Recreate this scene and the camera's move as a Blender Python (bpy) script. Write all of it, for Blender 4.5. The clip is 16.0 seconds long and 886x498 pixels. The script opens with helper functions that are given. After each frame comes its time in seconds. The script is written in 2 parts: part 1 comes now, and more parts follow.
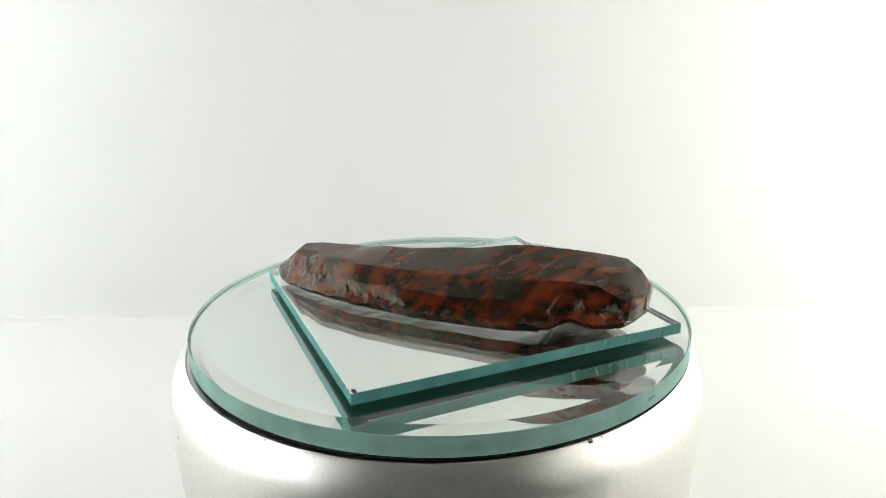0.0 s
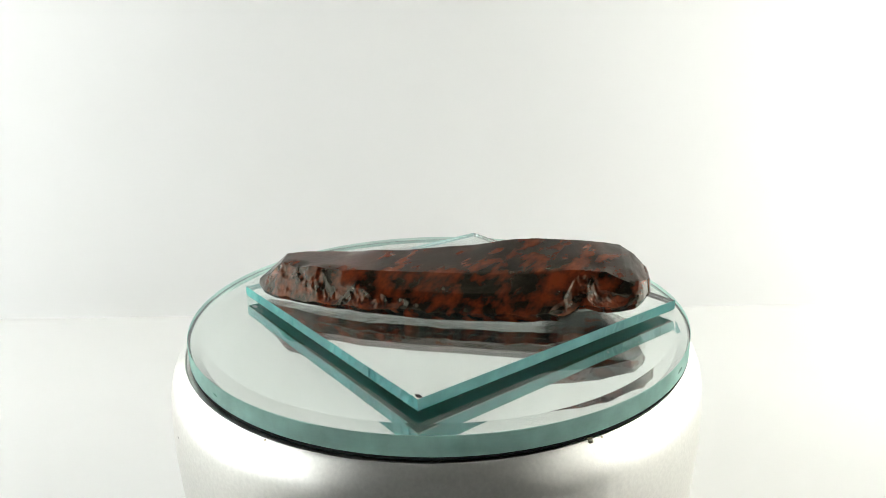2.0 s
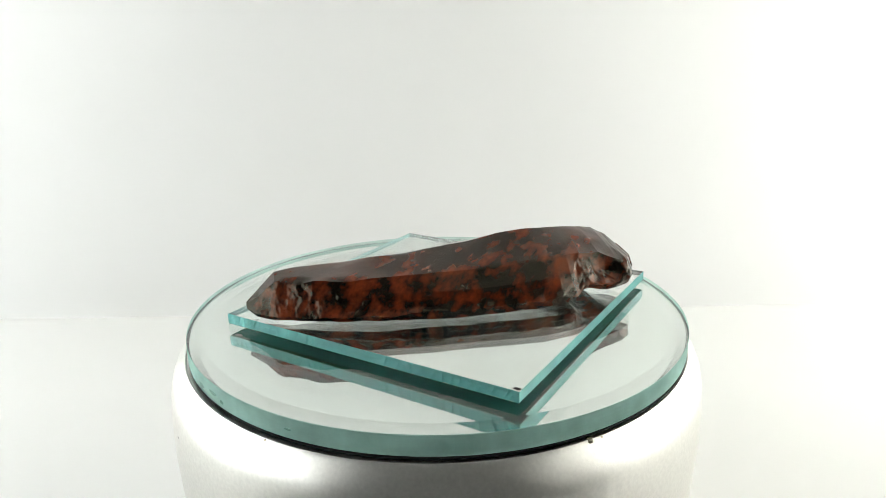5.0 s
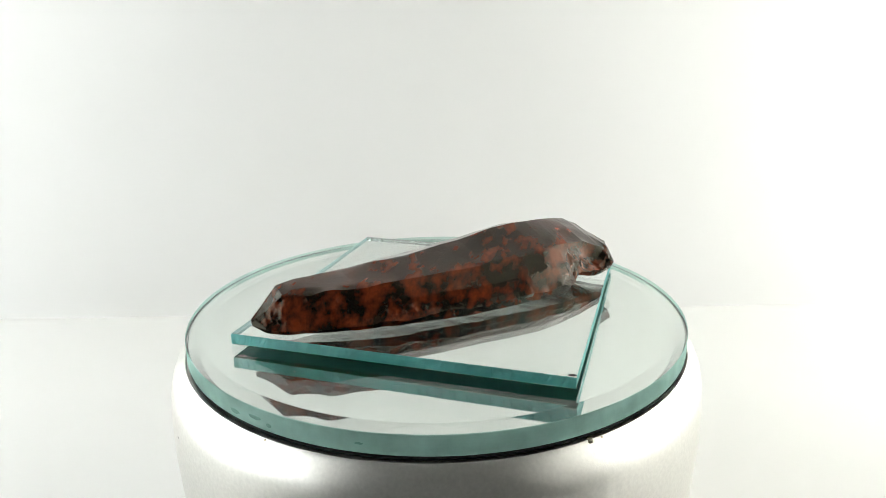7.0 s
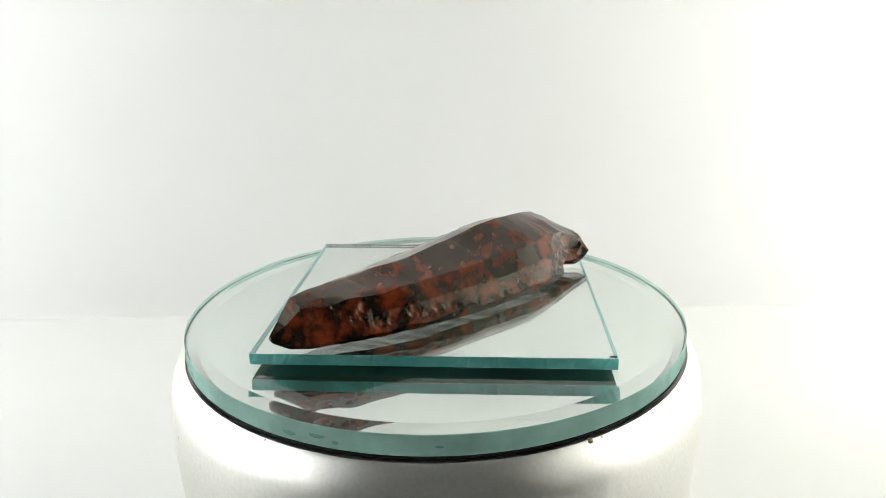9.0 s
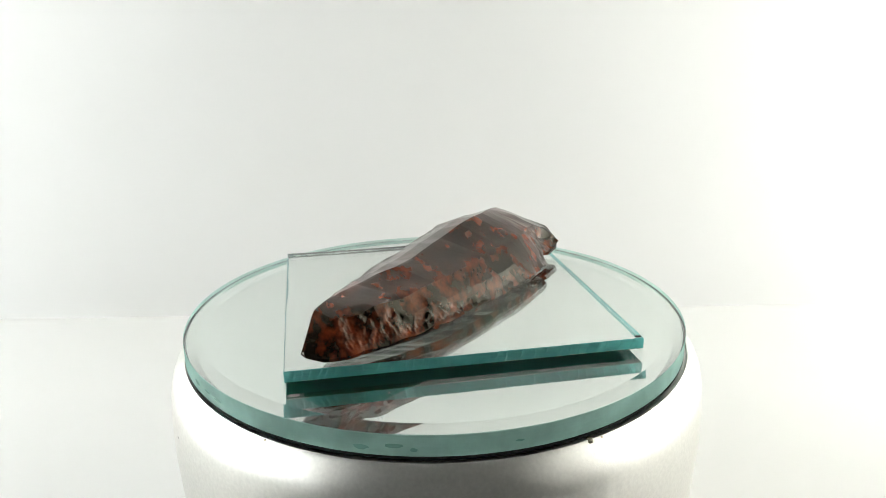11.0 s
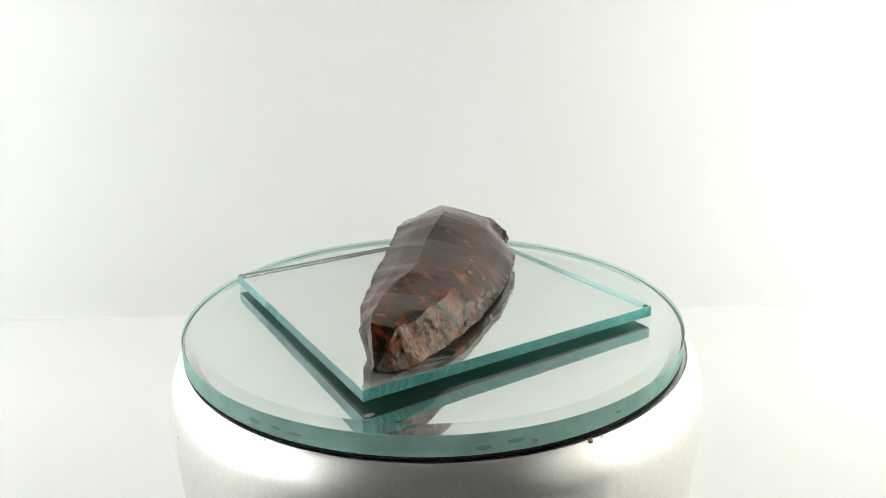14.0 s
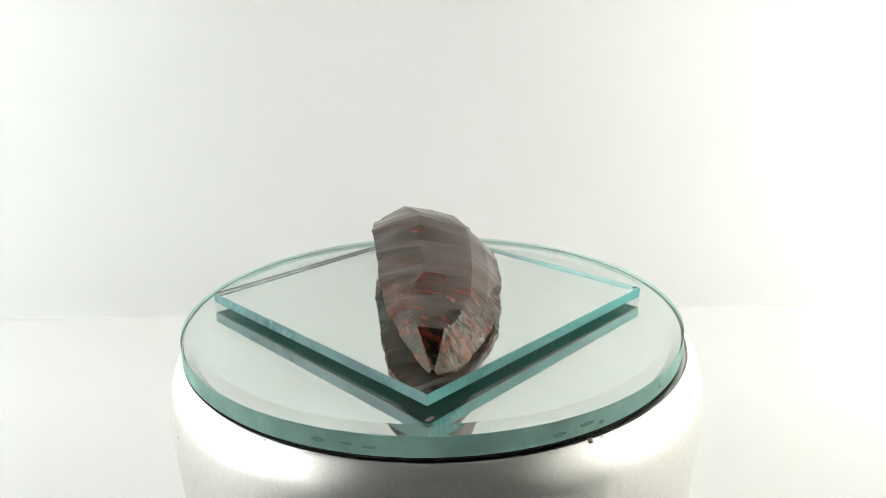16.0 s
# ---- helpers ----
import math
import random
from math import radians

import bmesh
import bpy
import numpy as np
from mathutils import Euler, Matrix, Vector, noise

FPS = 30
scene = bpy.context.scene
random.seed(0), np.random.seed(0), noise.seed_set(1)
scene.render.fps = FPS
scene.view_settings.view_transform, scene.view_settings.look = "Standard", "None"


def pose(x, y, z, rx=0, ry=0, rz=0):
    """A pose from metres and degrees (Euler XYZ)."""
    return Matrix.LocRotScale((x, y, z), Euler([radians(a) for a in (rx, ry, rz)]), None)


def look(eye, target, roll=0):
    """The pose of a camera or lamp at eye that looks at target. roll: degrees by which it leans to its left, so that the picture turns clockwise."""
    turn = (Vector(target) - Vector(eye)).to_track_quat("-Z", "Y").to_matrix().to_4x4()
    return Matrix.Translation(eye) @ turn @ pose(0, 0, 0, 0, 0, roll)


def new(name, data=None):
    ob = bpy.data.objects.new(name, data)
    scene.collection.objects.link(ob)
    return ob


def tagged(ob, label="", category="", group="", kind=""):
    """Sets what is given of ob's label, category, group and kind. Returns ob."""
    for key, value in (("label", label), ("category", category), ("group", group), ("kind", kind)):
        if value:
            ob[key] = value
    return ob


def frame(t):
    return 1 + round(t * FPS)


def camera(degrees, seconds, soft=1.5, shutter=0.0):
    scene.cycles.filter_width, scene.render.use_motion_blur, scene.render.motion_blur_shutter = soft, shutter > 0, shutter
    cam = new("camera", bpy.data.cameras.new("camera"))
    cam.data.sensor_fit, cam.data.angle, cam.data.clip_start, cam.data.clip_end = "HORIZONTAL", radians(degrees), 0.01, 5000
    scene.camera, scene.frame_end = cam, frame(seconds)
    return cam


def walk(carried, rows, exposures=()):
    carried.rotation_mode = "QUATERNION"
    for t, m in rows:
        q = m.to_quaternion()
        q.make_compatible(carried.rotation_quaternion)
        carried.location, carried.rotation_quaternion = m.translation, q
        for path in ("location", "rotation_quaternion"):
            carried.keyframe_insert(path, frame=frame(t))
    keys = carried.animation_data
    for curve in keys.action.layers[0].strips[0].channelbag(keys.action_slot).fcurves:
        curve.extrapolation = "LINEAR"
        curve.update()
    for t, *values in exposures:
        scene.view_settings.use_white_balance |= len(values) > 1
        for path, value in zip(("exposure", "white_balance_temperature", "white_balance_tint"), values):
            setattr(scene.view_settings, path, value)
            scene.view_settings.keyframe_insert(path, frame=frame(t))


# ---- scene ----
SECONDS = 16.0
H = 0.100            # height of the round mirror's top over the table
THICK = 0.0033       # glass of the square mirror
START, TURN = -67.07, 7.0   # the turntable's angle at the start and its speed, degrees per second

# ---- camera ----
cam = camera(62.0, SECONDS, soft=0.5)
EYE = pose(0.0, -0.2274, H + 0.0917, 90 - 17.606, 0, -0.624) @ pose(0, 0, 0, 0, 0, -0.706)
walk(cam, [(0.0, EYE), (SECONDS, EYE)], exposures=[(0.0, 0.0, 6540, 6.5), (SECONDS, 0.0, 6540, 6.5)])

# ---- world and lights ----
world = bpy.data.worlds.new("world")
scene.world = world
world.use_nodes = True
world.node_tree.nodes["Background"].inputs[0].default_value = (0.9, 0.95, 1.0, 1)
world.node_tree.nodes["Background"].inputs[1].default_value = 0.05


def area_lamp(name, eye, target, wide, high, watts, colour):
    data = bpy.data.lights.new(name, "AREA")
    data.shape, data.size, data.size_y, data.energy, data.color = "RECTANGLE", wide, high, watts, colour
    ob = new(name, data)
    ob.matrix_world = look(eye, target)
    return ob


# lamps outside the translucent paper, behind it and at both sides, all out of view
area_lamp("lamp_north_west", (-0.53, 0.52, 0.25), (-0.33, 0.25, 0.21), 0.20, 0.42, 2.55, (0.97, 0.985, 1.0))
area_lamp("lamp_north_east", (0.57, 0.52, 0.22), (0.37, 0.25, 0.18), 0.22, 0.42, 4.0, (1.0, 0.99, 0.96))
area_lamp("lamp_west", (-0.74, -0.12, 0.24), (-0.42, -0.12, 0.20), 0.50, 0.40, 13.0, (0.97, 0.985, 1.0))
area_lamp("lamp_east", (0.74, 0.13, 0.24), (0.42, 0.13, 0.20), 0.48, 0.40, 16.8, (1.0, 0.985, 0.94))
# weak fill light added overhead, no lamp is known there
area_lamp("fill_above", (0.0, 0.10, 0.92), (0.0, 0.10, 0.50), 0.50, 0.22, 1.0, (1.0, 0.95, 0.86))


# ---- materials ----
def nodes_of(name):
    mat = bpy.data.materials.new(name)
    mat.use_nodes = True
    tree = mat.node_tree
    return mat, tree, tree.nodes["Principled BSDF"]


def add(tree, kind, **values):
    node = tree.nodes.new(kind)
    for key, value in values.items():
        if key in node.inputs:
            node.inputs[key].default_value = value
    return node


def ramp(tree, source, stops):
    node = tree.nodes.new("ShaderNodeValToRGB")
    while len(node.color_ramp.elements) < len(stops):
        node.color_ramp.elements.new(0.5)
    for element, (place, colour) in zip(node.color_ramp.elements, stops):
        element.position, element.color = place, (*colour, 1)
    tree.links.new(source, node.inputs[0])
    return node.outputs[0]


def coords(tree, scale=(1, 1, 1), turn=(0, 0, 0)):
    where = tree.nodes.new("ShaderNodeTexCoord")
    mapping = tree.nodes.new("ShaderNodeMapping")
    mapping.inputs["Scale"].default_value = scale
    mapping.inputs["Rotation"].default_value = turn
    tree.links.new(where.outputs["Object"], mapping.inputs[0])
    return mapping.outputs[0]


def noise_of(tree, vector, scale, detail=4.0, rough=0.55, warp=0.0):
    node = add(tree, "ShaderNodeTexNoise", Scale=scale, Detail=detail, Roughness=rough, Distortion=warp)
    tree.links.new(vector, node.inputs["Vector"])
    return node.outputs["Fac"]


def bump_of(tree, height, strength, distance, before=None):
    node = add(tree, "ShaderNodeBump", Strength=strength, Distance=distance)
    tree.links.new(height, node.inputs["Height"])
    if before:
        tree.links.new(before, node.inputs["Normal"])
    return node.outputs[0]


def paper_material(name, tone, sheer=0.0):
    mat, tree, bsdf = nodes_of(name)
    v = coords(tree)
    tint = ramp(tree, noise_of(tree, v, 6.0, 3), [(0.3, (tone * 0.97, tone * 0.97, tone * 0.955)), (0.7, (tone, tone, tone * 0.99))])
    tree.links.new(tint, bsdf.inputs["Base Color"])
    bsdf.inputs["Roughness"].default_value = 0.75
    tree.links.new(bump_of(tree, noise_of(tree, v, 900.0, 2), 0.15, 0.0002), bsdf.inputs["Normal"])
    if sheer:
        glow = tree.nodes.new("ShaderNodeBsdfTranslucent")
        tree.links.new(tint, glow.inputs["Color"])
        mix = add(tree, "ShaderNodeMixShader", Fac=sheer)
        tree.links.new(bsdf.outputs[0], mix.inputs[1])
        tree.links.new(glow.outputs[0], mix.inputs[2])
        tree.links.new(mix.outputs[0], tree.nodes["Material Output"].inputs["Surface"])
    return mat


def plain_material(name, colour, rough, metal=0.0, grain=300.0, relief=0.1, gloss=0.5):
    mat, tree, bsdf = nodes_of(name)
    v = coords(tree)
    dark = tuple(c * 0.86 for c in colour)
    tint = ramp(tree, noise_of(tree, v, grain, 4), [(0.3, dark), (0.7, colour)])
    tree.links.new(tint, bsdf.inputs["Base Color"])
    bsdf.inputs["Roughness"].default_value = rough
    bsdf.inputs["Metallic"].default_value = metal
    bsdf.inputs["Specular IOR Level"].default_value = gloss if max(colour) > 0.03 else 0.1
    tree.links.new(bump_of(tree, noise_of(tree, v, grain * 3, 3), relief, 0.0002), bsdf.inputs["Normal"])
    return mat


def silver_material():
    """Satin silver lacquer with a fine flake."""
    mat, tree, bsdf = nodes_of("satin_silver")
    v = coords(tree)
    tint = ramp(tree, noise_of(tree, v, 900.0, 3), [(0.3, (0.68, 0.67, 0.64)), (0.7, (0.76, 0.75, 0.715))])
    tree.links.new(tint, bsdf.inputs["Base Color"])
    rough = add(tree, "ShaderNodeMapRange")
    rough.inputs["To Min"].default_value, rough.inputs["To Max"].default_value = 0.30, 0.40
    tree.links.new(noise_of(tree, v, 60.0, 4), rough.inputs["Value"])
    tree.links.new(rough.outputs[0], bsdf.inputs["Roughness"])
    bsdf.inputs["Metallic"].default_value = 1.0
    tree.links.new(bump_of(tree, noise_of(tree, v, 1600.0, 2), 0.12, 0.0002), bsdf.inputs["Normal"])
    return mat


def glass_material(name, colour, rough, scoring=0.0):
    """Clear glass; scoring: fine lines that run along a cut."""
    mat = bpy.data.materials.new(name)
    mat.use_nodes = True
    tree = mat.node_tree
    tree.nodes.remove(tree.nodes["Principled BSDF"])
    glass = add(tree, "ShaderNodeBsdfGlass", Color=(*colour, 1), Roughness=rough, IOR=1.52)
    tree.links.new(glass.outputs[0], tree.nodes["Material Output"].inputs["Surface"])
    if scoring:
        lines = bump_of(tree, noise_of(tree, coords(tree, (60, 60, 1500)), 1.0, 3), scoring, 0.0012)
        tree.links.new(lines, glass.inputs["Normal"])
    return mat


def frosted_material(name, colour, body, share, rough, scoring):
    """A cut glass edge: part clear glass, part milky scatter."""
    mat = glass_material(name, colour, rough, scoring)
    tree = mat.node_tree
    out = tree.nodes["Material Output"].inputs["Surface"]
    glass = out.links[0].from_node
    tint = ramp(tree, noise_of(tree, coords(tree), 90.0, 5), [(0.35, tuple(c * 0.75 for c in body)), (0.65, body)])
    front = tree.nodes.new("ShaderNodeBsdfDiffuse")
    inside = tree.nodes.new("ShaderNodeBsdfTranslucent")
    both, whole = add(tree, "ShaderNodeMixShader", Fac=0.5), add(tree, "ShaderNodeMixShader", Fac=share)
    tree.links.new(tint, front.inputs["Color"])
    tree.links.new(tint, inside.inputs["Color"])
    tree.links.new(glass.inputs["Normal"].links[0].from_socket, front.inputs["Normal"])
    tree.links.new(front.outputs[0], both.inputs[1])
    tree.links.new(inside.outputs[0], both.inputs[2])
    tree.links.new(glass.outputs[0], whole.inputs[1])
    tree.links.new(both.outputs[0], whole.inputs[2])
    tree.links.new(whole.outputs[0], out)
    return mat


def mirror_material():
    mat, tree, bsdf = nodes_of("silvering")
    bsdf.inputs["Base Color"].default_value = (0.88, 0.91, 0.89, 1)
    bsdf.inputs["Metallic"].default_value = 1.0
    bsdf.inputs["Roughness"].default_value = 0.0
    return mat


def obsidian_material():
    """Volcanic glass: black with rust-red clouds and streaks that run across the blade."""
    mat, tree, bsdf = nodes_of("mahogany_obsidian")
    turned = coords(tree, (1, 1, 1), (0, 0, radians(-48)))
    stretch = add(tree, "ShaderNodeMapping", Scale=(0.5, 1.0, 0.9))
    tree.links.new(turned, stretch.inputs[0])
    v = stretch.outputs[0]
    clouds = noise_of(tree, v, 235.0, 3, 0.55, 0.1)
    fine = noise_of(tree, v, 1200.0, 4, 0.6, 0.0)
    mix = add(tree, "ShaderNodeMix", Factor=0.12)
    tree.links.new(clouds, mix.inputs[2])
    tree.links.new(fine, mix.inputs[3])
    bands = add(tree, "ShaderNodeMix", Factor=0.22)
    tree.links.new(mix.outputs[0], bands.inputs[2])
    tree.links.new(noise_of(tree, v, 62.0, 2, 0.5, 0.5), bands.inputs[3])
    tint = ramp(tree, bands.outputs[0], [(0.40, (0.0045, 0.0045, 0.0025)), (0.47, (0.013, 0.0055, 0.003)),
                                       (0.53, (0.055, 0.0105, 0.0035)), (0.63, (0.120, 0.0205, 0.0055))])
    tree.links.new(tint, bsdf.inputs["Base Color"])
    rough = add(tree, "ShaderNodeMapRange")
    rough.inputs["To Min"].default_value, rough.inputs["To Max"].default_value = 0.06, 0.20
    tree.links.new(noise_of(tree, v, 40.0, 4), rough.inputs["Value"])
    tree.links.new(rough.outputs[0], bsdf.inputs["Roughness"])
    bsdf.inputs["IOR"].default_value = 1.38
    bsdf.inputs["Specular Tint"].default_value = (1.0, 0.93, 0.72, 1)
    rings = add(tree, "ShaderNodeTexWave", Scale=28.0, Distortion=14.0, Detail=2.0)
    tree.links.new(coords(tree), rings.inputs["Vector"])
    first = bump_of(tree, rings.outputs["Fac"], 0.02, 0.001)
    tree.links.new(bump_of(tree, noise_of(tree, coords(tree), 500.0, 3), 0.08, 0.0006, first), bsdf.inputs["Normal"])
    return mat


PAPER = paper_material("white_paper", 0.83)
SHEER = paper_material("translucent_white_paper", 0.83, 0.5)
CARD = paper_material("off_white_card", 0.76)
WALL = plain_material("grey_wall_paint", (0.22, 0.22, 0.215), 0.8, 0, 20.0)
SILVER = silver_material()
BLACK = plain_material("black_rubber", (0.010, 0.010, 0.010), 0.7)
BACKING = plain_material("dark_mirror_backing", (0.016, 0.17, 0.115), 0.8, gloss=0.05)
CLEAR = glass_material("clear_glass", (0.985, 0.995, 0.99), 0.0)
EDGE = frosted_material("cut_glass_edge", (0.66, 0.95, 0.93), (0.27, 0.96, 0.91), 0.42, 0.05, 0.3)
PALE = frosted_material("pale_glass_edge", (0.62, 0.94, 0.92), (0.36, 0.97, 0.94), 0.42, 0.02, 0.1)
# same cut glass, body paled to hold this edge's whitish highlights in its colour
BRIGHT = frosted_material("bright_glass_edge", (0.66, 0.95, 0.95), (0.55, 0.96, 0.97), 0.36, 0.03, 0.3)
RIM = frosted_material("ground_glass_rim", (0.70, 0.90, 0.83), (0.60, 0.97, 0.88), 0.60, 0.06, 0.1)
CLEAN = glass_material("clean_cut_edge", (0.80, 0.88, 0.86), 0.0, 0.04)
MIRROR = mirror_material()
STONE = obsidian_material()
CHIP = plain_material("dark_chip", (0.02, 0.02, 0.02), 0.35)
GLUE = plain_material("dried_glue", (0.28, 0.24, 0.16), 0.4, 0, 800.0)
NICK = plain_material("green_glass_nick", (0.20, 0.38, 0.32), 0.25)
WHITE = plain_material("white_paint_spot", (0.5, 0.51, 0.50), 0.5)
DUST = plain_material("grey_dust", (0.42, 0.42, 0.40), 0.8)


# ---- building helpers ----
def mesh_of(name, bm, materials, smooth=None):
    data = bpy.data.meshes.new(name)
    bm.to_mesh(data)
    bm.free()
    for m in materials:
        data.materials.append(m)
    if smooth is not None:
        data.polygons.foreach_set("use_smooth", [True] * len(data.polygons))
        data.set_sharp_from_angle(angle=radians(smooth))
    return data


def part(name, bm, materials, parent=None, label="", smooth=None):
    materials = materials if isinstance(materials, (list, tuple)) else [materials]
    ob = new(name, mesh_of(name, bm, materials, smooth))
    ob.parent = parent
    if label:
        ob["label"] = label
    return ob


def lathe(profile, steps=192, closed=False, centre=(0, 0)):
    """A turned body from rows of (radius, height); a radius of 0 ends it in a point."""
    bm = bmesh.new()
    rings = []
    for r, z in profile:
        if r == 0:
            rings.append([bm.verts.new((*centre, z))])
        else:
            rings.append([bm.verts.new((centre[0] + r * math.cos(2 * math.pi * i / steps),
                                        centre[1] + r * math.sin(2 * math.pi * i / steps), z)) for i in range(steps)])
    pairs = list(zip(rings, rings[1:])) + ([(rings[-1], rings[0])] if closed else [])
    for low, high in pairs:
        for i in range(steps):
            j = (i + 1) % steps
            ring = [low[i % len(low)], low[j % len(low)], high[j % len(high)], high[i % len(high)]]
            face = list(dict.fromkeys(ring))
            if len(face) > 2:
                bm.faces.new(face)
    bmesh.ops.recalc_face_normals(bm, faces=bm.faces)
    return bm


def box(sx, sy, z0, z1, bevel=0.0, segments=2):
    bm = bmesh.new()
    bmesh.ops.create_cube(bm, size=1.0)
    for v in bm.verts:
        v.co = Vector((v.co.x * sx, v.co.y * sy, z0 if v.co.z < 0 else z1))
    if bevel:
        bmesh.ops.bevel(bm, geom=list(bm.edges), offset=bevel, segments=segments, affect="EDGES", profile=0.5)
    return bm


def blob(sx, sy, sz, seed, place, detail=2):
    """A small uneven lump."""
    bm = bmesh.new()
    bmesh.ops.create_icosphere(bm, subdivisions=detail, radius=1.0)
    for v in bm.verts:
        k = 1 + 0.45 * noise.noise(v.co * 1.3 + Vector((seed * 1.7, 0, 0)))
        v.co = Vector((v.co.x * sx * k, v.co.y * sy * k, v.co.z * sz * k)) + Vector(place)
    return bm


def curve_at(rows, u, column):
    """The value of a control curve, whose rows begin with u."""
    return float(np.interp(u, [r[0] for r in rows], [r[column] for r in rows]))


# ---- setting ----
def build_setting():
    bm = box(1.6, 0.408, -0.03, 0.0, 0.002)
    bmesh.ops.translate(bm, verts=bm.verts, vec=(0, 0.036, 0))
    tagged(part("floor", bm, CARD), "white matt table top under the turntable", "table top", kind="structure")
    # paper standing behind the turntable, with a slight sag
    bm = bmesh.new()
    cols, rows = 60, 24
    grid = []
    for i in range(cols + 1):
        x = -0.78 + 1.56 * i / cols
        line = []
        for j in range(rows + 1):
            z = -0.002 + 0.85 * j / rows
            line.append(bm.verts.new((x, BACK_Y + 0.05 * (z / 0.85) ** 2 + 0.0015 * math.sin(7 * x + 3 * z), z)))
        grid.append(line)
    for i in range(cols):
        for j in range(rows):
            bm.faces.new((grid[i][j], grid[i + 1][j], grid[i + 1][j + 1], grid[i][j + 1]))
    tagged(part("backdrop", bm, SHEER, smooth=40), "plain white paper backdrop, upright", "backdrop", kind="structure")
    # unseen side papers, added to spread the light of the side lamps
    for name, x in (("paper_diffuser_west", -0.43), ("paper_diffuser_east", 0.43)):
        bm = bmesh.new()
        bm.faces.new([bm.verts.new((x, y, z)) for y, z in ((-0.46, -0.002), (0.24, -0.002), (0.28, 0.551), (-0.46, 0.551))])
        tagged(part(name, bm, SHEER), "plain white paper diffuser at the side, out of view", "wall", kind="structure")
    # unseen cover, added to soften the top light; short in front for dark reflections
    bm = bmesh.new()
    bm.faces.new([bm.verts.new((x, y, 0.552)) for x, y in ((-0.44, -0.08), (0.44, -0.08), (0.44, 0.28), (-0.44, 0.28))])
    tagged(part("paper_diffuser_above", bm, SHEER), "plain white paper diffuser over the table, out of view", "ceiling", kind="structure")
    for name, sx, sy, z0, z1, x, y in (("wall_west", 0.05, 2.9, -0.8, 1.5, -1.2, -0.25), ("wall_east", 0.05, 2.9, -0.8, 1.5, 1.2, -0.25),
                                       ("wall_north", 2.35, 0.05, -0.8, 1.5, 0, 1.18), ("wall_south", 2.35, 0.05, -0.8, 1.5, 0, -1.68),
                                       ("ceiling", 2.45, 2.95, 1.5, 1.55, 0, -0.25), ("floor_room", 2.45, 2.95, -0.85, -0.8, 0, -0.25)):
        bm = box(sx, sy, z0, z1)
        bmesh.ops.translate(bm, verts=bm.verts, vec=(x, y, 0))
        kind_of = "ceiling" if name == "ceiling" else "floor" if name == "floor_room" else "wall"
        tagged(part(name, bm, WALL), f"plain grey {kind_of} of the dim room", kind_of, kind="structure")


BACK_Y = 0.237


# ---- turntable ----
def build_turntable():
    stand = tagged(new("turntable"), "satin silver drum-shaped turntable with a black rim under the glass", "turntable")
    body = [(0, 0.0), (0.070, 0.0), (0.0765, 0.001), (0.0790, 0.005), (0.0815, 0.020), (0.0838, 0.040), (0.0850, 0.055), (0.0856, 0.066),
            (0.0855, 0.076), (0.0850, 0.083), (0.0842, 0.0868), (0.0830, 0.0897), (0.0816, 0.0912), (0.0808, 0.0922), (0.0803, 0.0927), (0.0800, 0.0929), (0.0797, 0.0928), (0.0795, 0.0924), (0.0700, 0.0924), (0, 0.0924)]
    part("drum", lathe(body), SILVER, stand, smooth=40)
    part("rim_ring", lathe([(0.0700, 0.0924), (0.0780, 0.0924), (0.0783, 0.0926), (0.0783, 0.0930), (0.0780, 0.0932), (0.0700, 0.0932)], closed=True),
         BLACK, stand, "thin black rubber ring", smooth=40)
    # beads of dried glue and grime along the ring
    rng = random.Random(4)
    for angle, size in ((-62.5, 0.0011), (-60.0, 0.0007), (-122, 0.0007), (-109, 0.0005), (-46, 0.0007)):
        a = radians(angle)
        place = (0.0799 * math.cos(a), 0.0799 * math.sin(a), 0.0924)
        part("glue_bead", blob(size * rng.uniform(0.8, 1.5), size, size * 0.7, angle, place), GLUE, stand, "dried brown glue bead")
    # small dark marks on the lacquer
    for angle, z, size in ((-14, 0.080, 0.0006), (-150, 0.078, 0.0004), (-160, 0.062, 0.0004)):
        a = radians(angle)
        bm = blob(0.0001, size * 0.6, size, angle, (0, 0, 0), 1)
        bmesh.ops.transform(bm, matrix=pose(0.08535 * math.cos(a), 0.08535 * math.sin(a), z, 0, 0, angle), verts=bm.verts)
        part("mark", bm, CHIP, stand, "small dark scratch mark")
    return stand


# ---- round mirror ----
DISC_R, DISC_DEEP = 0.0798, 0.0068


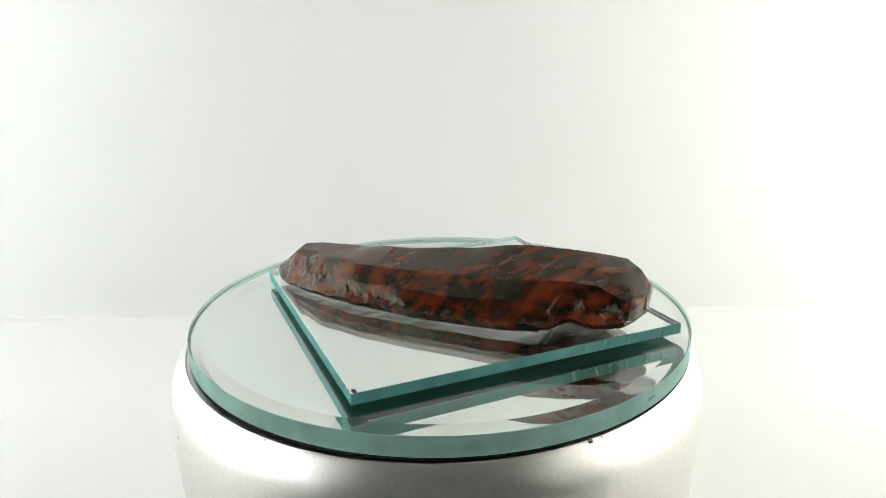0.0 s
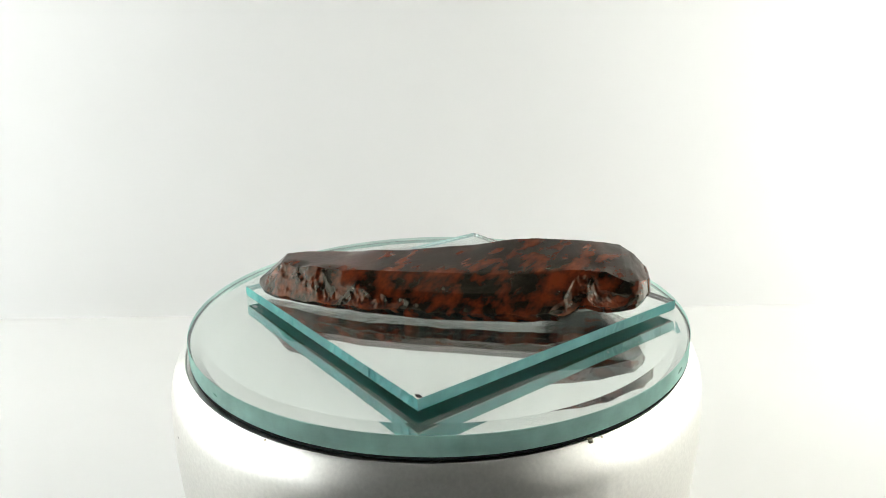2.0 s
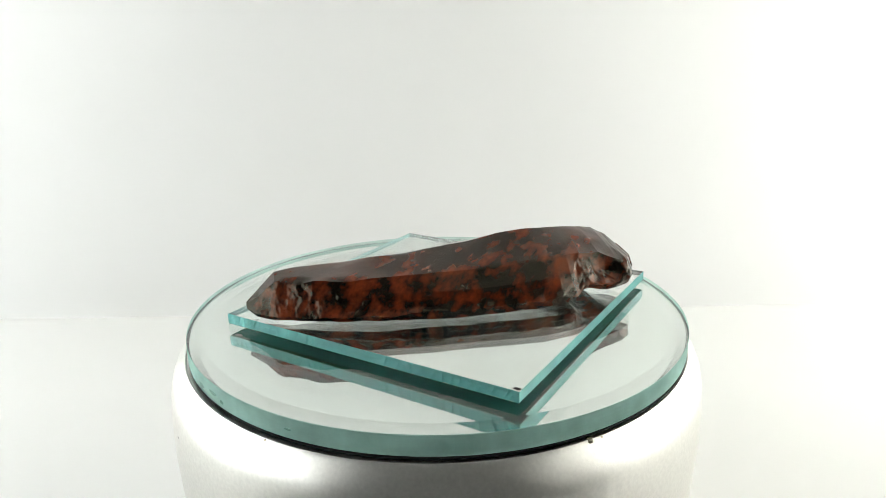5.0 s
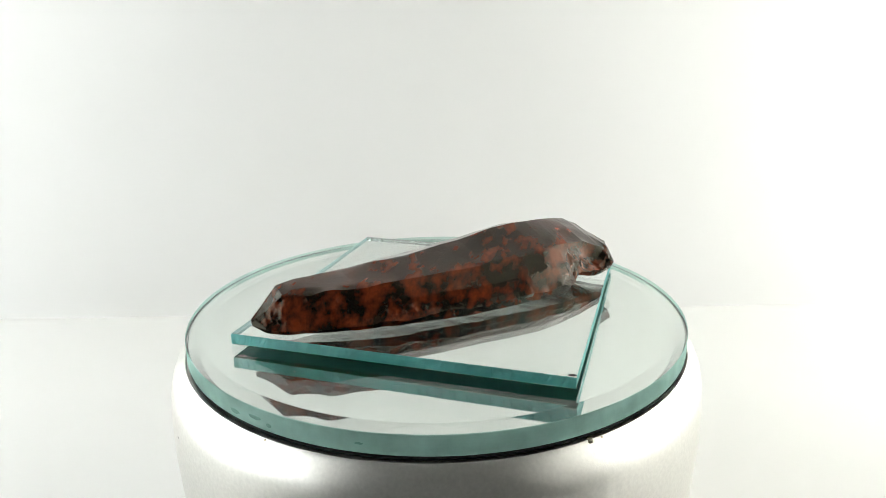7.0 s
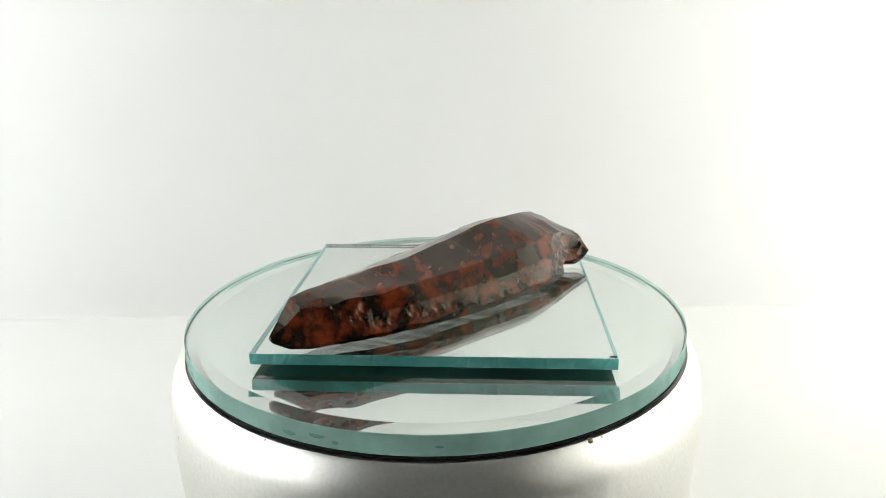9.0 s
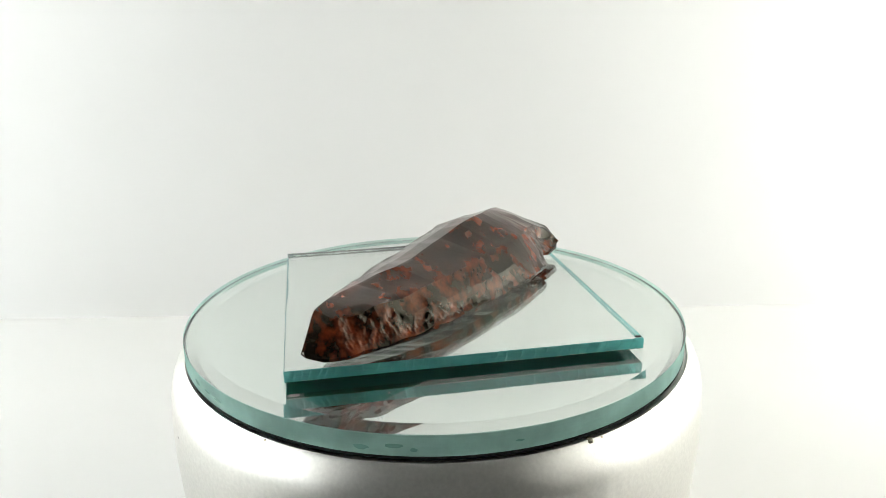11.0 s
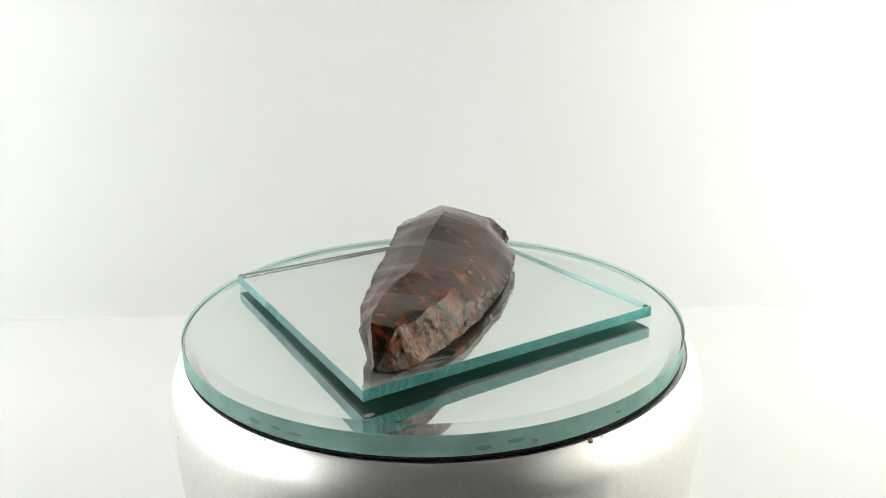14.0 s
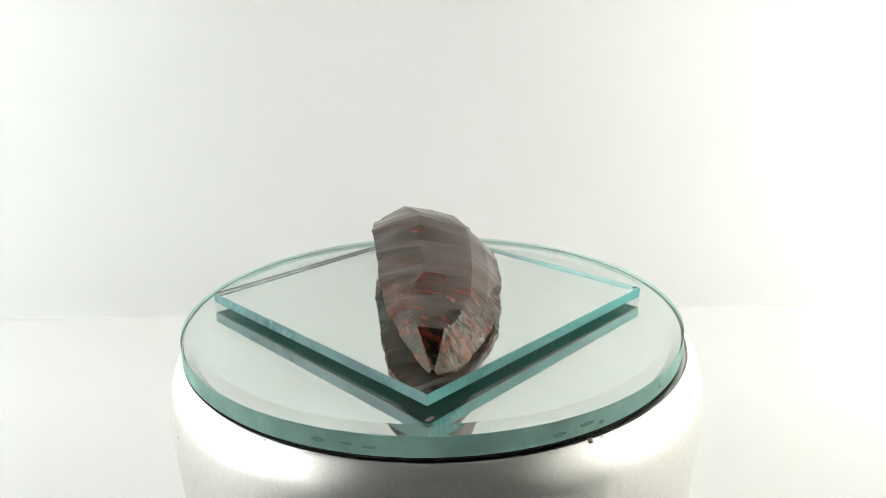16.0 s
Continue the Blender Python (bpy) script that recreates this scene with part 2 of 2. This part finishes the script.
def build_round_mirror():
    disc = tagged(new("round_mirror"), "round silver-backed glass mirror with a sloping rim, on the turntable", "mirror")
    centre = (-0.0002, 0.0013)
    r, d = DISC_R, DISC_DEEP
    low, lip = -d + 0.0008, -0.0063
    bm = lathe([(0, 0), (r - 0.0045, 0), (r - 0.00012, -0.00048), (r, -0.00072), (r, lip + 0.0002), (r - 0.0002, lip), (r - 0.0010, lip), (r - 0.0011, low), (0, low)], 256, centre=centre)
    for f in bm.faces:
        c = f.calc_center_median()
        f.material_index = 1 if c.z < -0.00055 and Vector((c.x - centre[0], c.y - centre[1])).length > r - 0.0006 else 0
    part("glass", bm, [CLEAR, RIM], disc, "clear green-tinted glass", smooth=3).visible_shadow = False
    # black sealing band round the foot of the glass, thicker here and there
    bm = lathe([(r - 0.00075, lip - 0.00015), (r - 0.0003, lip - 0.00005), (r, lip - 0.0001), (r, -d - 0.0001), (r - 0.0002, -d - 0.0003), (r - 0.00075, -d - 0.0001)], 256, closed=True, centre=centre)
    for v in bm.verts:
        a = math.atan2(v.co.y - centre[1], v.co.x - centre[0])
        if v.co.z < -d + 0.0001:
            v.co.z += 0.00013 * noise.noise((14 * math.cos(a), 14 * math.sin(a), 3.0))
    part("seal", bm, BLACK, disc, "thin black sealing band", smooth=40)
    bm = lathe([(0, low - 0.00005), (r - 0.0012, low - 0.00005), (r - 0.0012, -d), (0, -d)], 128, centre=centre)
    for f in bm.faces:
        f.material_index = 0 if f.normal.z > 0.5 else 1
    part("silvering", bm, [MIRROR, BACKING], disc)
    # shell-shaped nicks in the ground rim
    rng = random.Random(11)
    for angle in (-155, -150, -146, -112, -108, -103, -85, 20, 75):
        a = radians(angle + rng.uniform(-1, 1))
        bm = blob(0.00010, rng.uniform(0.0008, 0.0022), rng.uniform(0.0003, 0.0008), angle + 300, (0, 0, 0))
        bmesh.ops.transform(bm, matrix=pose(centre[0] + r * math.cos(a), centre[1] + r * math.sin(a), rng.uniform(-0.0045, -0.0028), 0, 0, math.degrees(a)), verts=bm.verts)
        part("nick", bm, NICK, disc)
    return disc


# ---- square mirror ----
SQ_X, SQ_Y = 0.1008, 0.1024


def broken_slab(sx, sy, z0, z1):
    """A slab of glass whose cut edges are broken into shells towards their ends."""
    # for each edge: start, direction, material, how far the shells reach from its start and from its end, how deep they are there
    edges = (((-sx / 2, -sy / 2), (1, 0), sx, 1, 0.42, 0.46, 0.40, 0.6), ((sx / 2, -sy / 2), (0, 1), sy, 2, 0.05, 0.42, 0.5, 0.5),
             ((sx / 2, sy / 2), (-1, 0), sx, 3, 0.30, 0.40, 0.6, 0.8), ((-sx / 2, sy / 2), (0, -1), sy, 4, 0.50, 0.04, 0.8, 0.4))
    rng = random.Random(31)
    rows, step = 8, 0.00022
    bm = bmesh.new()
    columns, kinds = [], []
    for (x, y), (dx, dy), length, kind, first, last, *rough in edges:
        n = round(length / step)
        # uneven pitch of the shells along the edge
        cuts, at = [], -0.002
        while at < length + 0.006:
            cuts.append((at, rough[at > length / 2] * rng.uniform(0.0004, 0.0010), rng.uniform(-1.4, 0.2)))
            at += rng.uniform(0.0016, 0.0044)
        for i in range(n):
            s = i / n
            reach = max(min(1.0, (first - s) / 0.06), min(1.0, (s - 1 + last) / 0.06), 0.0)
            reach *= min(1.0, s / 0.02, (1 - s) / 0.02)
            column = []
            for k in range(rows + 1):
                h = k / rows
                along = s * length
                deep = 0.0
                for (a, depth, lean), (b, _, _) in zip(cuts, cuts[1:]):
                    f = (along - a + lean * 0.0022 * (h - 0.5) * (1.4 - h)) / (b - a)
                    if 0 <= f < 1:
                        deep = depth * 1.9 * f ** 0.4 * (1 - f) * (0.25 + 3.4 * h * (1 - h))
                edge = 0.00007 if k in (0, rows) else 0.0
                inward = edge + reach * deep + 0.00002 * noise.noise((along * 400, h * 2, kind))
                column.append(bm.verts.new((x + dx * along - dy * inward, y + dy * along + dx * inward, z0 + (z1 - z0) * (0.02 if k == 1 else 0.98 if k == rows - 1 else h))))
            columns.append(column)
            kinds.append(kind)
    for i, (a, kind) in enumerate(zip(columns, kinds)):
        b = columns[(i + 1) % len(columns)]
        for k in range(rows):
            bm.faces.new((a[k], b[k], b[k + 1], a[k + 1])).material_index = kind
    bm.faces.new([c[-1] for c in columns])
    bm.faces.new([c[0] for c in columns][::-1])
    return bm


def build_square_mirror():
    tile = tagged(new("square_mirror"), "small square mirror tile with raw teal glass edges", "mirror")
    slab = part("glass", broken_slab(SQ_X, SQ_Y, 0.00014, THICK), [CLEAR, EDGE, PALE, CLEAN, BRIGHT], tile, "clear glass with teal cut edges", smooth=35)
    slab.visible_shadow = False
    for face in slab.data.polygons[-2:]:
        face.use_smooth = False
    bm = box(SQ_X - 0.0003, SQ_Y - 0.0003, 0.0, 0.00010)
    for f in bm.faces:
        f.material_index = 0 if f.normal.z > 0.5 else 1
    part("silvering", bm, [MIRROR, BACKING], tile)
    # a dark chip at one corner, a bare white spot under the next
    part("corner_chip", blob(0.0011, 0.0007, 0.00010, 3, (SQ_X / 2 - 0.0013, -SQ_Y / 2 + 0.0013, THICK)), CHIP, tile, "dark chipped corner spot")
    part("bare_spot", blob(0.0015, 0.0008, 0.00012, 8, (-SQ_X / 2 + 0.0022, -SQ_Y / 2 + 0.0016, -0.00002)), WHITE, tile, "bare white spot under the glass")
    return tile


# ---- stone blade ----
# control curves along the blade, millimetres: place along it, across it, height over the mirror below
LEFT = [(0, 1, 5.4), (3, 3, 6.0), (7.5, 5.6, 7.8), (13, 8.7, 10.4), (27, 13.2, 11.5), (41, 15.4, 12.1), (55, 17.3, 12.8), (70, 19, 13.5), (82, 20.2, 14.5), (95, 22.3, 15), (106, 23, 14.6),
        (112, 22.8, 14), (115, 21, 14), (119, 19.6, 14.2), (124, 15.5, 12.8), (127.5, 11, 11.5)]
RIGHT = [(0, -1.0, 4.9), (3, -4.7, 4.3), (9.5, -9, 3.8), (23, -15, 4.6), (40, -20, 5.3), (64, -23, 6), (81, -23.2, 6), (97, -22.3, 6), (101.5, -21.4, 5.7), (104, -18.6, 6.4), (106, -16.6, 7.2),
         (108, -15.8, 7.3), (112, -17, 6.8), (118, -16.8, 7.0), (123, -14.6, 8.0), (125.5, -11.5, 8.4), (127.5, -7, 8.9)]
RIDGE = [(0, 0.3, 6.6), (4, 2, 10), (9, 4, 14.3), (15, 5.5, 14.7), (30, 6.6, 14.9), (38, 5, 16.2), (44, 2.4, 17.1), (52, 2.6, 17.4), (72, 5, 19), (83, 4.7, 21), (93, 4.6, 21.8), (99, 5, 21.5),
         (110, 8.5, 20.3), (120, 11.4, 18.7), (124.5, 8.5, 16.2), (127.5, 5.5, 13.3)]
ARRIS = [(0, -0.3, 6.2), (4, -1.5, 9), (9, -3, 13.4), (16, -6.8, 14.2), (32, -11, 14.6), (54, -12.5, 15), (77, -13.1, 15.5), (90, -12.7, 15.9), (97, -11.6, 16.5), (104, -10, 17), (114, -8.5, 16.6), (121, -9.5, 13.6), (124, -9.5, 12.6), (127.5, -4, 12.2)]
# the lowest line of the underside, near the right edge, on which the blade lies
BELLY = [(0, 4.7), (3, 3.2), (8, 2.7), (20, 3.0), (40, 3.2), (60, 2.7), (90, 3.1), (102, 3.5), (112, 4.4), (122, 5.4), (127.5, 7.6)]


def flake_scars():
    """Shallow hollows struck from the edges: place, side (1 left, -1 right), half width, length inwards, depth, slant."""
    rng = random.Random(5)
    scars = []
    u = 60.0
    while u < 98:
        w = rng.uniform(1.2, 4.2)
        scars.append((u, -1, w, rng.uniform(1.5, 4.5), rng.uniform(0.1, 0.3), rng.uniform(-0.3, 0.3)))
        u += w * rng.uniform(1.4, 3.4)
    # close ribs of retouch round the tip
    u = 0.8
    while u < 58:
        w = rng.uniform(0.7, 2.3)
        reach = float(np.interp(u, [0, 8, 22, 42, 58], [6, 5, 3.4, 2.6, 1.6])) * rng.uniform(0.55, 1.15)
        scars.append((u, -1, w, reach, rng.uniform(0.15, 0.6), rng.uniform(-0.25, 0.35)))
        u += w * rng.uniform(0.7, 1.3)
    u = 4.0
    while u < 122:
        w = rng.uniform(1.0, 5.0)
        scars.append((u, 1, w, rng.uniform(1.5, 6), rng.uniform(0.05, 0.16), rng.uniform(-0.6, 0.0)))
        u += w * rng.uniform(1.0, 2.4)
    scars += [(100, -1, 9, 15, 0.7, 0.4), (110, -1, 8, 17, 1.1, 0.3), (119, -1, 7, 14, 1.2, -0.3), (112, 1, 8, 16, 0.6, -0.3), (122, 1, 5, 12, 0.6, -0.5),
              (84, 1, 11, 18, 0.4, -0.5), (62, 1, 10, 15, 0.35, -0.5), (40, 1, 9, 12, 0.3, -0.5), (70, -1, 13, 12, 0.5, 0.2), (14, -1, 5, 9, 1.0, 0.2), (29, -1, 7, 9, 0.9, 0.2)]
    return scars


def crumble(u, v, z, inward):
    """Depth of the coarse retouch along the right edge: bowls of three sizes that meet in crisp ridges."""
    reach = float(np.interp(u, [0, 6, 18, 30, 45, 56, 62, 96, 101, 106, 112, 118], [8, 7, 5.2, 3.8, 3.0, 1.8, 0.0, 0.0, 3.5, 7, 6, 3]))
    reach *= 1 + 0.5 * noise.noise((u * 0.22, 4.0, 0))
    share = max(min(1.0, (reach - inward) / 0.8), 0.7 * min(1.0, (u - 120.5) / 2.5))
    if share <= 0:
        return 0.0
    depth = 0.0
    for scale, high in ((0.30, 0.55), (0.62, 0.28), (1.15, 0.10)):
        near = noise.voronoi(Vector((u * scale, v * scale * 0.8, z * scale * 0.8)))[0][0]
        depth += high * (0.55 - near * near)
    return 1.15 * share * max(0.0, depth + 0.1)


def build_blade():
    bm = bmesh.new()
    nu = 640
    scars = flake_scars()
    rings = []
    for i in range(nu + 1):
        u = 127.5 * (i / nu)
        jag = noise.noise((u * 0.33, 1.7, 0)) * 0.7 + noise.noise((u * 0.9, 5.1, 0)) * 0.2
        jag2 = noise.noise((u * 0.30, 9.7, 0)) * 0.6 + noise.noise((u * 0.8, 3.1, 0)) * 0.2
        fade = min(1.0, u / 8, (127.5 - u) / 3)
        wave, wave2 = noise.noise((u * 0.13, 2.2, 0)), noise.noise((u * 0.11, 6.4, 0))
        l = (curve_at(LEFT, u, 1) + 0.35 * wave * fade, curve_at(LEFT, u, 2) + 0.35 * wave2 * fade)
        r = (curve_at(RIGHT, u, 1) + 0.8 * wave2 * fade, curve_at(RIGHT, u, 2) + 0.9 * wave * fade)
        whole = [row for row in RIGHT if not 104 < row[0] < 110]
        r0 = (curve_at(whole, u, 1), curve_at(whole, u, 2))
        top = (curve_at(RIDGE, u, 1), curve_at(RIDGE, u, 2))
        arris = (curve_at(ARRIS, u, 1), curve_at(ARRIS, u, 2))
        bulb = float(np.interp(u, [92, 104, 114, 124], [1, 0, 0, 1]))
        # a deep scar under the butt, on its right side
        hollow = max(0.0, 1 - ((u - 115.5) / 7.0) ** 2)
        belly = curve_at(BELLY, u, 1) + 0.5 * fade * abs(wave)
        belly = max(belly, r[1] - 1.6) if 100 < u < 114 else belly
        corners = [l, (top[0] + 0.5 * (l[0] - top[0]), top[1] - 0.45 * (top[1] - l[1]) + 0.3 * fade), top, arris, ((arris[0] + r0[0]) / 2 - 0.5 * fade + 2.8 * hollow, (arris[1] + r0[1]) / 2 + 0.35 * fade - 0.8 * hollow), r,
                   (r[0] * 0.93, belly), (l[0] * 0.15, belly + (l[1] - belly) * (0.04 + 0.48 * bulb)), (l[0] * 0.75, belly + (l[1] - belly) * (0.35 + 0.45 * bulb))]
        ring = []
        for k, (p, q) in enumerate(zip(corners, corners[1:] + corners[:1])):
            seg = 34 if k == 4 else 24 if k == 3 else 13
            for s in range(seg):
                f = s / seg
                v, z = p[0] + (q[0] - p[0]) * f, p[1] + (q[1] - p[1]) * f
                upper = k < 5
                if upper:
                    inward = {1: l[0] - v, -1: v - r[0]}
                    sink = 0.0
                    for u0, side, w, reach, depth, slant in scars:
                        du = (u - u0 - slant * inward[side]) / w
                        if abs(du) < 1:
                            ds = (inward[side] - reach * 0.35) / (reach * 0.65)
                            if abs(ds) < 1:
                                sink = max(sink, depth * (1 - du * du) * (1 - ds * ds))
                    free = min(1.0, inward[1] / 1.5, inward[-1] / 1.5)
                    z -= sink * fade * max(0.15, free)
                    chip = crumble(u, v, z, inward[-1]) * max(fade, 0.4) * max(0.05, free)
                    v, z = v + 0.6 * chip, z - 0.75 * chip
                    z += 0.10 * fade * free * noise.noise((u * 0.10, v * 0.10, 2.0))
                else:
                    z += 0.15 * fade * abs(noise.noise((u * 0.15, v * 0.2, 7.0)))
                # ragged edges
                v += fade * (0.6 * jag * math.exp(-max(0.0, l[0] - v) / 0.9) - jag2 * math.exp(-max(0.0, v - r[0]) / 0.9))
                z += 0.25 * fade * (jag2 * math.exp(-max(0.0, l[0] - v) / 0.7) + jag * math.exp(-max(0.0, v - r[0]) / 0.7))
                ring.append(bm.verts.new((u / 1000, v / 1000, (z - 2.7) / 1000)))
        rings.append(ring)
    # the butt: a small crushed dome over the last ring
    last = [v.co.copy() for v in rings[-1]]
    middle = sum(last, Vector()) / len(last)
    for size, out in ((0.985, 0.12), (0.94, 0.35), (0.85, 0.6), (0.70, 0.8), (0.45, 0.95), (0.15, 1.0)):
        ring = []
        for co in last:
            p = middle + (co - middle) * size
            cell = noise.cell_vector(noise.voronoi(Vector((p.y, p.z, 0.004)) * 420)[1][0] * 5.1)
            ring.append(bm.verts.new((p.x + (out + 0.22 * cell.x) / 1000, p.y, p.z + 0.0002 * cell.y * size)))
        rings.append(ring)
    n = len(rings[0])
    for a, b in zip(rings, rings[1:]):
        for k in range(n):
            j = (k + 1) % n
            bm.faces.new((a[k], b[k], b[j], a[j]))
    bm.faces.new(rings[0])
    bm.faces.new(rings[-1][::-1])
    bmesh.ops.recalc_face_normals(bm, faces=bm.faces)
    return tagged(part("obsidian_blade", bm, STONE, smooth=24),
                  "knapped obsidian blade, mottled black and rust red, on the square mirror", "stone blade")


def build_dust():
    """A few specks lying on the round mirror."""
    rng = random.Random(21)
    whole = bmesh.new()
    for k in range(8):
        r, a = rng.uniform(0.058, 0.073), rng.uniform(0, 2 * math.pi)
        x, y = r * math.cos(a), r * math.sin(a)
        if abs(x - 0.0017) < SQ_X / 2 + 0.002 and abs(y - 0.006) < SQ_Y / 2 + 0.002:
            continue
        size = rng.uniform(0.0001, 0.00022)
        lump = blob(size * rng.uniform(1, 2.2), size, size * 0.4, k, (x, y, size * 0.3), 1)
        data = bpy.data.meshes.new("speck")
        lump.to_mesh(data)
        lump.free()
        whole.from_mesh(data)
        bpy.data.meshes.remove(data)
    return tagged(part("dust", whole, DUST), "tiny grey dust specks on the round mirror", "dust", kind="stuff")


build_setting()
turntable = build_turntable()
round_mirror = build_round_mirror()
square_mirror = build_square_mirror()
blade = build_blade()
dust = build_dust()


# ---- movement ----
def motions():
    """All that lies on the turntable goes round with it at an even pace."""
    places = ((round_mirror, pose(0, 0, H)), (dust, pose(0, 0, H)), (square_mirror, pose(0.00165, 0.00595, H + 0.00005)),
              (blade, pose(-0.0434, -0.0421, H + THICK + 0.00005, 0, 0, 45)))
    for thing, place in places:
        walk(thing, [(k / 2, pose(0, 0, 0, 0, 0, START + TURN * k / 2) @ place) for k in range(33)])


motions()
